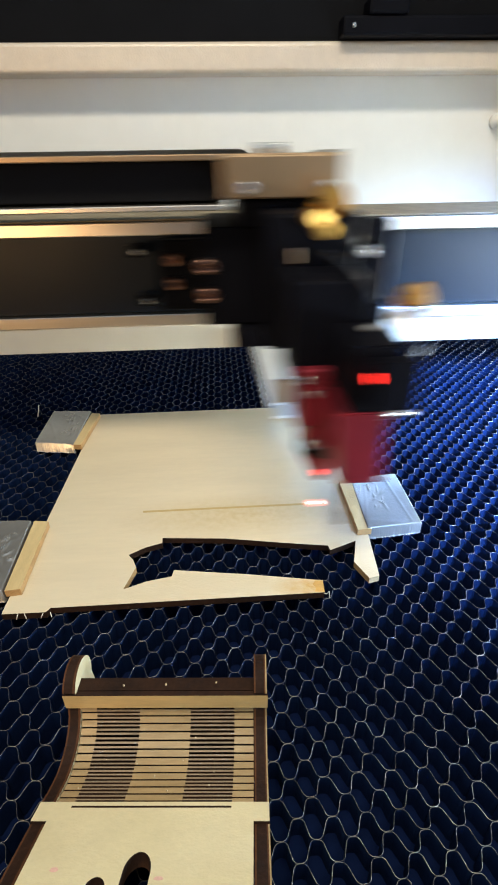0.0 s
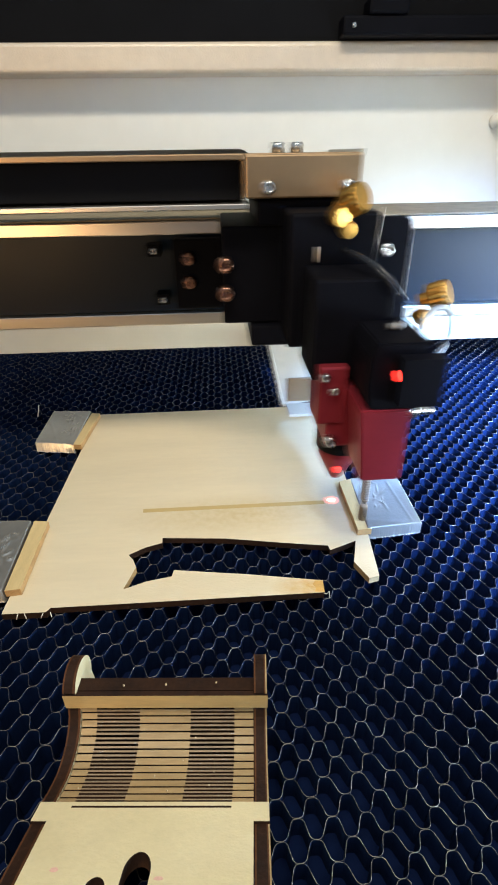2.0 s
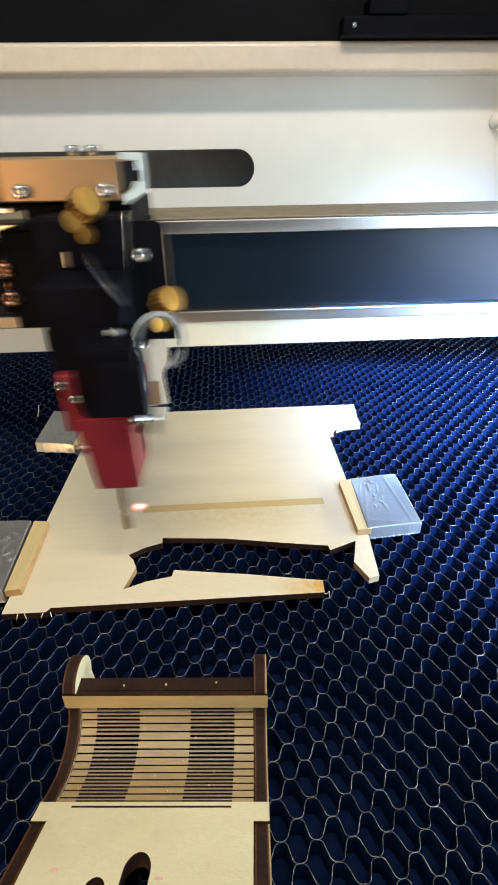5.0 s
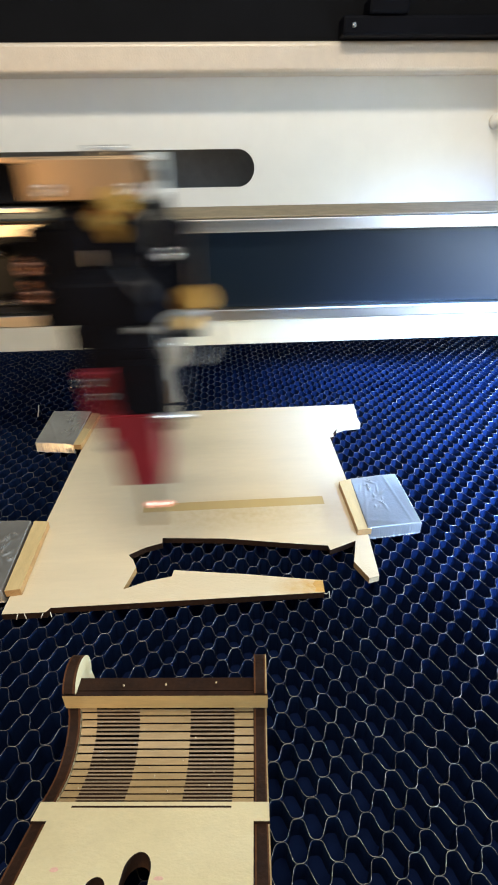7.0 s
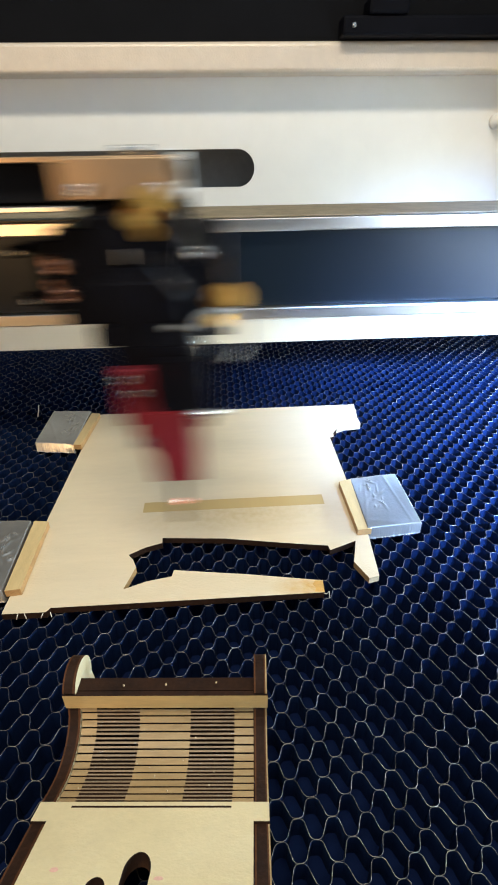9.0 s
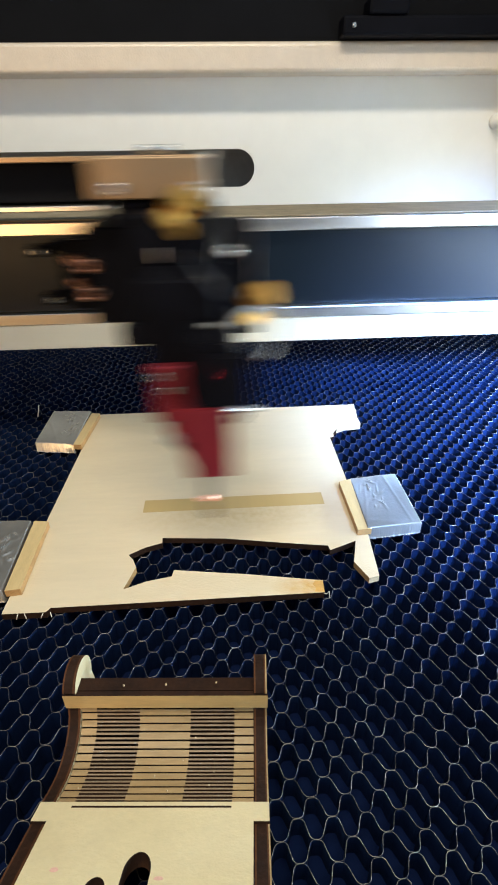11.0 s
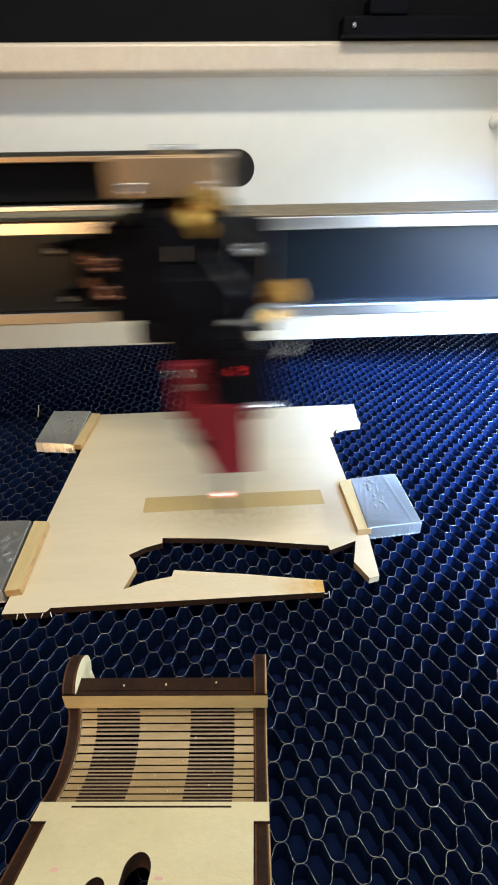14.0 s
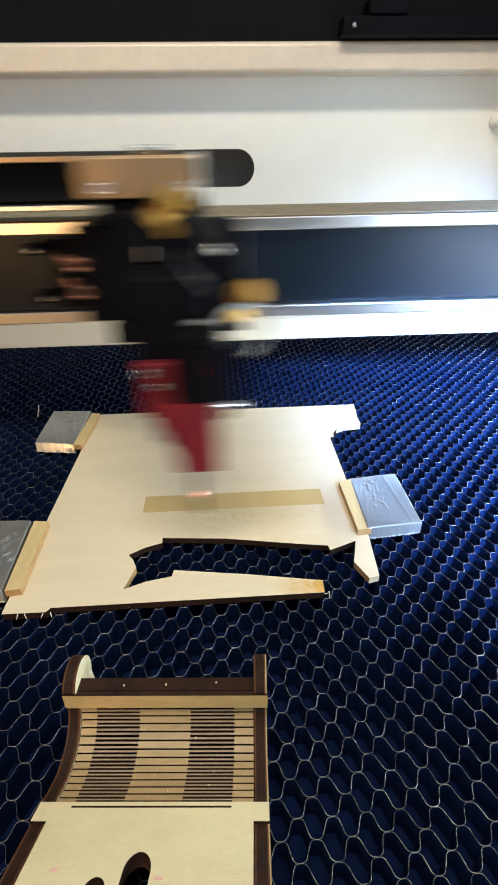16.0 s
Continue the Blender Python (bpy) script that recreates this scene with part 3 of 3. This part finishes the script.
def laser_head():
    h = empty("laser_head", -0.0475, 0.189, 0)
    bv = 0.0008
    # tan channel bracket over the beam
    part("bracket_front", box(-0.039, 0.007, 0.0240, 0.0262, 0.1345, 0.1495, 0.0007), TAN, h, "tan anodised bracket face")
    part("bracket_top", box(-0.039, 0.007, 0.0264, 0.100, 0.1478, 0.1500, 0.0005), TAN, h)
    part("bracket_base", box(-0.039, 0.007, 0.0264, 0.100, 0.1345, 0.1362, 0.0005), TAN, h)
    part("bracket_rear", box(-0.039, 0.007, 0.098, 0.100, 0.1364, 0.1476, 0.0005), TAN, h)
    # solid black block in the hollow channel, standing for the shade inside
    part("bracket_void_shade", box(0.0000, 0.0062, 0.0300, 0.0900, 0.1366, 0.1474), MATT, h)
    # open end of the tan bracket, coloured pale for the lamplight on it
    bm = slab([(0.028, 0.1330), (0.096, 0.1330), (0.096, 0.1510), (0.028, 0.1510), (0.028, 0.1488), (0.066, 0.1478), (0.066, 0.1440), (0.080, 0.1440), (0.080, 0.1385), (0.058, 0.1400), (0.048, 0.1375), (0.028, 0.1365)], 0.0072, 0.0086, 0)
    bm.transform(Matrix(((0, 0, 1, 0), (1, 0, 0, 0), (0, 1, 0, 0), (0, 0, 0, 1))))
    part("bracket_end", bm, FROST, h, "open end of the tan bracket, coloured pale as if lit")
    for x in (-0.0207, -0.0120):
        bolt_head("bracket_bolt", (x, 0.0745, 0.1500), "Z", 0.0030, 0.0042, h, STEEL)
    for x in (-0.0300, 0.0012):
        bolt_head("bracket_screw", (x, 0.0240, 0.1385), "-Y", 0.0026, 0.0048, h, STEEL)
    # cable carrier that trails from the bracket
    part("cable_carrier", box(-0.36, -0.0394, 0.0300, 0.0900, 0.1338, 0.1476, 0.0006), MATT, h, "black cable carrier")
    part("carrier_lip", box(-0.36, -0.0394, 0.0240, 0.0900, 0.1478, 0.1500, 0.0004), TAN, h, "tan upper lip of the carrier")
    part("carrier_tray", box(-0.36, -0.0375, 0.0250, 0.0900, 0.1306, 0.1328, 0.0004), ALU, h, "bright aluminium tray of the carrier")
    # carriage on the rail
    part("carriage", box(-0.049, 0.010, 0.034, 0.092, 0.0820, 0.1235, 0.001), BLACK, h)
    part("carriage_foot", box(-0.037, 0.010, 0.030, 0.092, 0.0722, 0.0818, 0.001), BLACK, h)
    part("carriage_head", box(-0.034, 0.010, 0.030, 0.090, 0.1237, 0.1335, 0.001), BLACK, h)
    part("carriage_plate", box(-0.074, -0.0492, 0.084, 0.0925, 0.0760, 0.1120, 0.0008), BLACK, h)
    for x in (-0.066, -0.0475):
        for z in (0.103, 0.091):
            bolt_head("wheel_bolt", (x, 0.0835 if x < -0.05 else 0.0338, z + (0.0055 if x > -0.05 else 0)), "-Y", 0.0034, 0.005, h, COPPERY)
    for x, z in ((-0.0835, 0.107), (-0.081, 0.082)):
        part("belt_clip", box(x - 0.004, x + 0.003, 0.082, 0.0925, z - 0.003, z + 0.003, 0.0006), BLACK, h)
        bolt_head("clip_screw", (x, 0.0818, z), "-Y", 0.0016, 0.0016, h, STEEL)
    # mirror housing, wing plate and their fittings
    bm = bmesh.new()
    add_box(bm, -0.0235, 0.0105, 0.004, 0.0296, 0.0800, 0.1310, 0.0012)
    add_box(bm, -0.0180, 0.0100, -0.022, 0.0038, 0.0760, 0.1130, 0.0012)
    part("mirror_housing", bm, BLACK, h)
    bm = slab([(0.0107, 0.1290), (0.0215, 0.1290), (0.0235, 0.1275), (0.0235, 0.0985), (0.0250, 0.0960), (0.0250, 0.0840), (0.0107, 0.0840)], -0.0012, 0.0012, 0)
    bm.transform(Matrix.Translation((0, 0.0082, 0)) @ Matrix.Rotation(radians(90), 4, "X"))
    part("wing_plate", bm, BLACK, h)
    part("wing_edge", tube([(0.0108, 0.0034, 0.1325), (0.0088, 0.0034, 0.1115)], 0.00016, 6), ALU, h, "bright bare plate edge")
    part("wing_edge", box(0.0237, 0.0241, 0.0066, 0.0080, 0.0990, 0.1265), ALU, h, "bright bare plate edge")
    bolt_head("wing_bolt", (0.0143, 0.0068, 0.1174), "-Y", 0.0026, 0.0028, h, STEEL)
    part("hose_barb", lathe([(0.0008, -0.0030), (0.0011, -0.0027), (0.0011, 0.0), (0.0019, 0.0), (0.0006, 0.0022)], 14, "X", (0.0085, -0.0330, 0.0998)), HOSE, h, "pale pointed hose barb")
    part("mirror_pad", box(-0.0136, -0.0124, 0.0025, 0.0038, 0.1140, 0.1195, 0.0003), ALU, h, "small bright pad")
    knob(h, (-0.0060, 0.0040, 0.1325), (0.58, -0.70, 0.38), 1.05)
    knob(h, (-0.0085, 0.0030, 0.1310), (0.35, -0.92, -0.12), 0.72)
    knob(h, (-0.0040, 0.0030, 0.1265), (0.15, -0.97, -0.15), 0.60)
    knob(h, (0.0205, -0.0185, 0.1045), (0.74, -0.55, 0.38), 0.92)
    knob(h, (0.0195, -0.0170, 0.0985), (0.45, -0.88, 0.05), 0.55)
    # autofocus unit: black cap with a red light, red block and spring pin
    bm = slab([(-0.0038, 0.0935), (-0.0038, 0.0815), (-0.0028, 0.0765), (-0.0005, 0.0755), (0.0150, 0.0755), (0.0158, 0.0985), (-0.0020, 0.0985)], -0.0140, 0.0140, 0)
    bmesh.ops.bevel(bm, geom=bm.edges[:], offset=0.0006, segments=2, affect="EDGES")
    bm.transform(Matrix.Translation((0, -0.0325, 0)) @ Matrix.Rotation(radians(90), 4, "X"))
    cap = part("sensor_cap", bm, BLACK, h)
    part("indicator_hood", box(0.0048, 0.0190, -0.0520, -0.0467, 0.0790, 0.0950), BLACK, cap)
    bm = lathe([(0.0024, -0.001), (0.0024, 0.00002), (0.0020, 0.00008)], 16, "-X", (0.0048, -0.0491, 0))
    bm.transform(Matrix.Translation((0, 0, 0.0888)) @ Matrix.Diagonal((1, 1, 0.68, 1)))
    part("indicator_light", bm, LED_GLOW, cap, "glowing red indicator light")
    bm = bmesh.new()
    ring = []
    for z, xa, xb in ((0.0472, -0.0028, 0.0122), (0.0756, -0.0056, 0.0120)):
        ring.append([bm.verts.new(p) for p in ((xa, -0.0470, z), (xb, -0.0470, z), (xb, -0.0270, z), (xa, -0.0270, z))])
    bm.faces.new(ring[0][::-1])
    bm.faces.new(ring[1])
    for k in range(4):
        bm.faces.new((ring[0][k], ring[0][(k + 1) % 4], ring[1][(k + 1) % 4], ring[1][k]))
    bmesh.ops.recalc_face_normals(bm, faces=bm.faces[:])
    bmesh.ops.bevel(bm, geom=bm.edges[:], offset=0.0006, segments=2, affect="EDGES")
    part("sensor_block", bm, RED, h, "red anodised autofocus block")
    pin = part("focus_pin", lathe([(0.0007, 0.0225), (0.0007, 0.0475)], 12, "Z", (0.0031, -0.0365, 0)), TAN, h)
    coil = [(0.0031 + 0.0014 * math.cos(k * 0.8), -0.0365 + 0.0014 * math.sin(k * 0.8), 0.047 - k * 0.0165 / 110) for k in range(111)]
    part("spring", tube(coil, 0.0003, 6), TAN, pin)
    part("pin_tip", lathe([(0.0010, 0.0205), (0.0017, 0.0212), (0.0017, 0.0270), (0.0011, 0.0290)], 16, "Z", (0.0031, -0.0365, 0)), TAN, pin)
    # red lens body, nozzle and side fittings
    part("lens_body", box(-0.0125, 0.0090, -0.0268, 0.0080, 0.0500, 0.0758, 0.001), RED, h, "red anodised lens body")
    part("lens_flange", box(-0.0158, -0.0050, -0.0275, -0.0225, 0.0605, 0.0835, 0.0008), RED, h, "red anodised flange")
    part("side_cover", box(0.0092, 0.0145, -0.0260, -0.0080, 0.0660, 0.0800, 0.0008), RED, h, "red anodised side cover")
    part("lens_ring", lathe([(0.0105, 0.0), (0.0105, 0.009), (0.0095, 0.010)], 28, "Z", (-0.001, -0.008, 0.0400)), BLACK, h)
    part("nozzle", lathe([(0.0024, 0.0200), (0.0030, 0.0205), (0.0088, 0.0330), (0.0095, 0.0398)], 28, "Z", (-0.0005, -0.003, 0.0)), RED, h, "conical red nozzle")
    part("nozzle_light", lathe([(0.0016, 0), (0.0016, 0.0012), (0.0008, 0.0016)], 12, "-Y", (-0.0015, -0.0090, 0.0278)), NOZZLE_GLOW, h, "red pointer lens")
    bolt_head("body_bolt", (-0.0138, -0.0276, 0.0800), "-Y", 0.0017, 0.0020, h, STEEL)
    bolt_head("body_bolt", (-0.0100, -0.0276, 0.0745), "-Y", 0.0015, 0.0016, h, STEEL)
    bolt_head("body_bolt", (-0.0104, -0.0268, 0.0535), "-Y", 0.0024, 0.0035, h, STEEL)
    part("side_screw", lathe([(0.0022, 0), (0.0022, 0.0035), (0.0015, 0.0035), (0.0015, 0.0085), (0.0011, 0.0088)], 18, "X", (0.0117, -0.0440, 0.0735)), STEEL, h)
    # air hoses
    ring = [(math.cos(radians(a)), math.sin(radians(a))) for a in range(190, -75, -12)]
    arc_pts = [(0.0225 + 0.0088 * u * 0.86, -0.0300 + 0.0088 * u * 0.50, 0.0950 + 0.0098 * v) for u, v in ring]
    part("hose_loop", tube(arc_pts, 0.0010, 10), HOSE, h, "grey looped air hose")
    part("air_hose", tube([(-0.0045, -0.0010, 0.1190), (-0.001, -0.012, 0.1185), (0.003, -0.0205, 0.1165), (0.0075, -0.0255, 0.1120), (0.0120, -0.0265, 0.1065)], 0.0010, 10), DARK_HOSE, h, "dark grey air hose")
    part("drop_hose", tube([(0.0120, -0.0300, 0.0965), (0.0172, -0.0370, 0.0930), (0.0178, -0.0400, 0.0820), (0.0170, -0.0400, 0.0740), (0.0140, -0.0390, 0.0660)], 0.0014, 10), DARK_HOSE, h, "dark grey air hose")
    part("hose_fitting", lathe([(0.0022, 0), (0.0022, 0.004), (0.0015, 0.0045), (0.0015, 0.007)], 14, "X", (0.0100, -0.0225, 0.0915)), STEEL, h)
    # pale bracket hanging under the carriage
    bm = slab([(-0.0250, 0.0600), (0.0128, 0.0600), (0.0118, 0.0460), (0.0075, 0.0380), (0.0090, 0.0190), (-0.0142, 0.0150), (-0.0160, 0.0210)], -0.001, 0.001, 0)
    bm.transform(Matrix.Translation((0, 0.082, 0)) @ Matrix.Rotation(radians(90), 4, "X"))
    part("hanging_plate", bm, FROST, h, "pale plate hanging under the carriage")
    part("hanging_rib", tube([(-0.0246, 0.0805, 0.0598), (-0.0158, 0.0805, 0.0212), (-0.0142, 0.0805, 0.0152)], 0.0009, 8), FROST, h)
    part("hanging_panel", box(-0.0120, 0.0060, 0.0790, 0.0808, 0.0190, 0.0340, 0.0004), TAN, h, "brownish lower panel")
    part("hanging_foot", box(-0.0130, 0.0085, 0.066, 0.0808, 0.0150, 0.0170, 0.0004), FROST, h)
    # the pointer dot and the burning spot on the sheet under the lens
    part("pointer_dot", lathe([(0.0030, 0.00312), (0.0026, 0.00316)], 20), SPOT_HALO, h, "red pointer dot")
    part("burning_spot", lathe([(0.0013, 0.00318), (0.0011, 0.0033)], 16), SPOT_CORE, h, "white-hot spot of the laser")
    tagged(h, "black and red laser engraving head with brass knobs", "laser head")
    return h


HEAD = laser_head()

# ---------------------------------------------------------------- what moves
PERIOD, LEFT_AT, RAMP = 0.3960, 0.2300, 0.15
X_LEFT, X_SPAN = -0.0477, 0.1000


def sweep(t):
    """0 at the left turn, 1 at the right turn: even speed with soft turns."""
    u = abs(((t - LEFT_AT) / PERIOD + 0.5) % 1 - 0.5) * 2
    w, v = min(u, 1 - u), 1 / (1 - RAMP)
    y = v * w * w / (2 * RAMP) if w < RAMP else v * (w - RAMP / 2)
    return y if u <= 0.5 else 1 - y


def motions():
    ticks = [k / FPS for k in range(int(16 * FPS) + 1)]
    walk(HEAD, [(t, pose(X_LEFT + X_SPAN * sweep(t), ENGRAVE_Y0 + ENGRAVE_RATE * t, 0)) for t in ticks])
    walk(GANTRY, [(0.0, pose(0, BEAM_Y, 0)), (16.0, pose(0, BEAM_Y + ENGRAVE_RATE * 16, 0))])
    for ob, y, t in LINES:
        low, high = pose(0, y, 0.0026), pose(0, y, 0.00306)
        t -= 0.5
        if t <= 0.1:
            walk(ob, [(0.0, high), (16.0, high)])
        elif t < 15.8:
            walk(ob, [(0.0, low), (max(0.03, t - 0.1), low), (t, high), (16.0, high)])
        else:
            walk(ob, [(0.0, low), (16.0, low)])


motions()
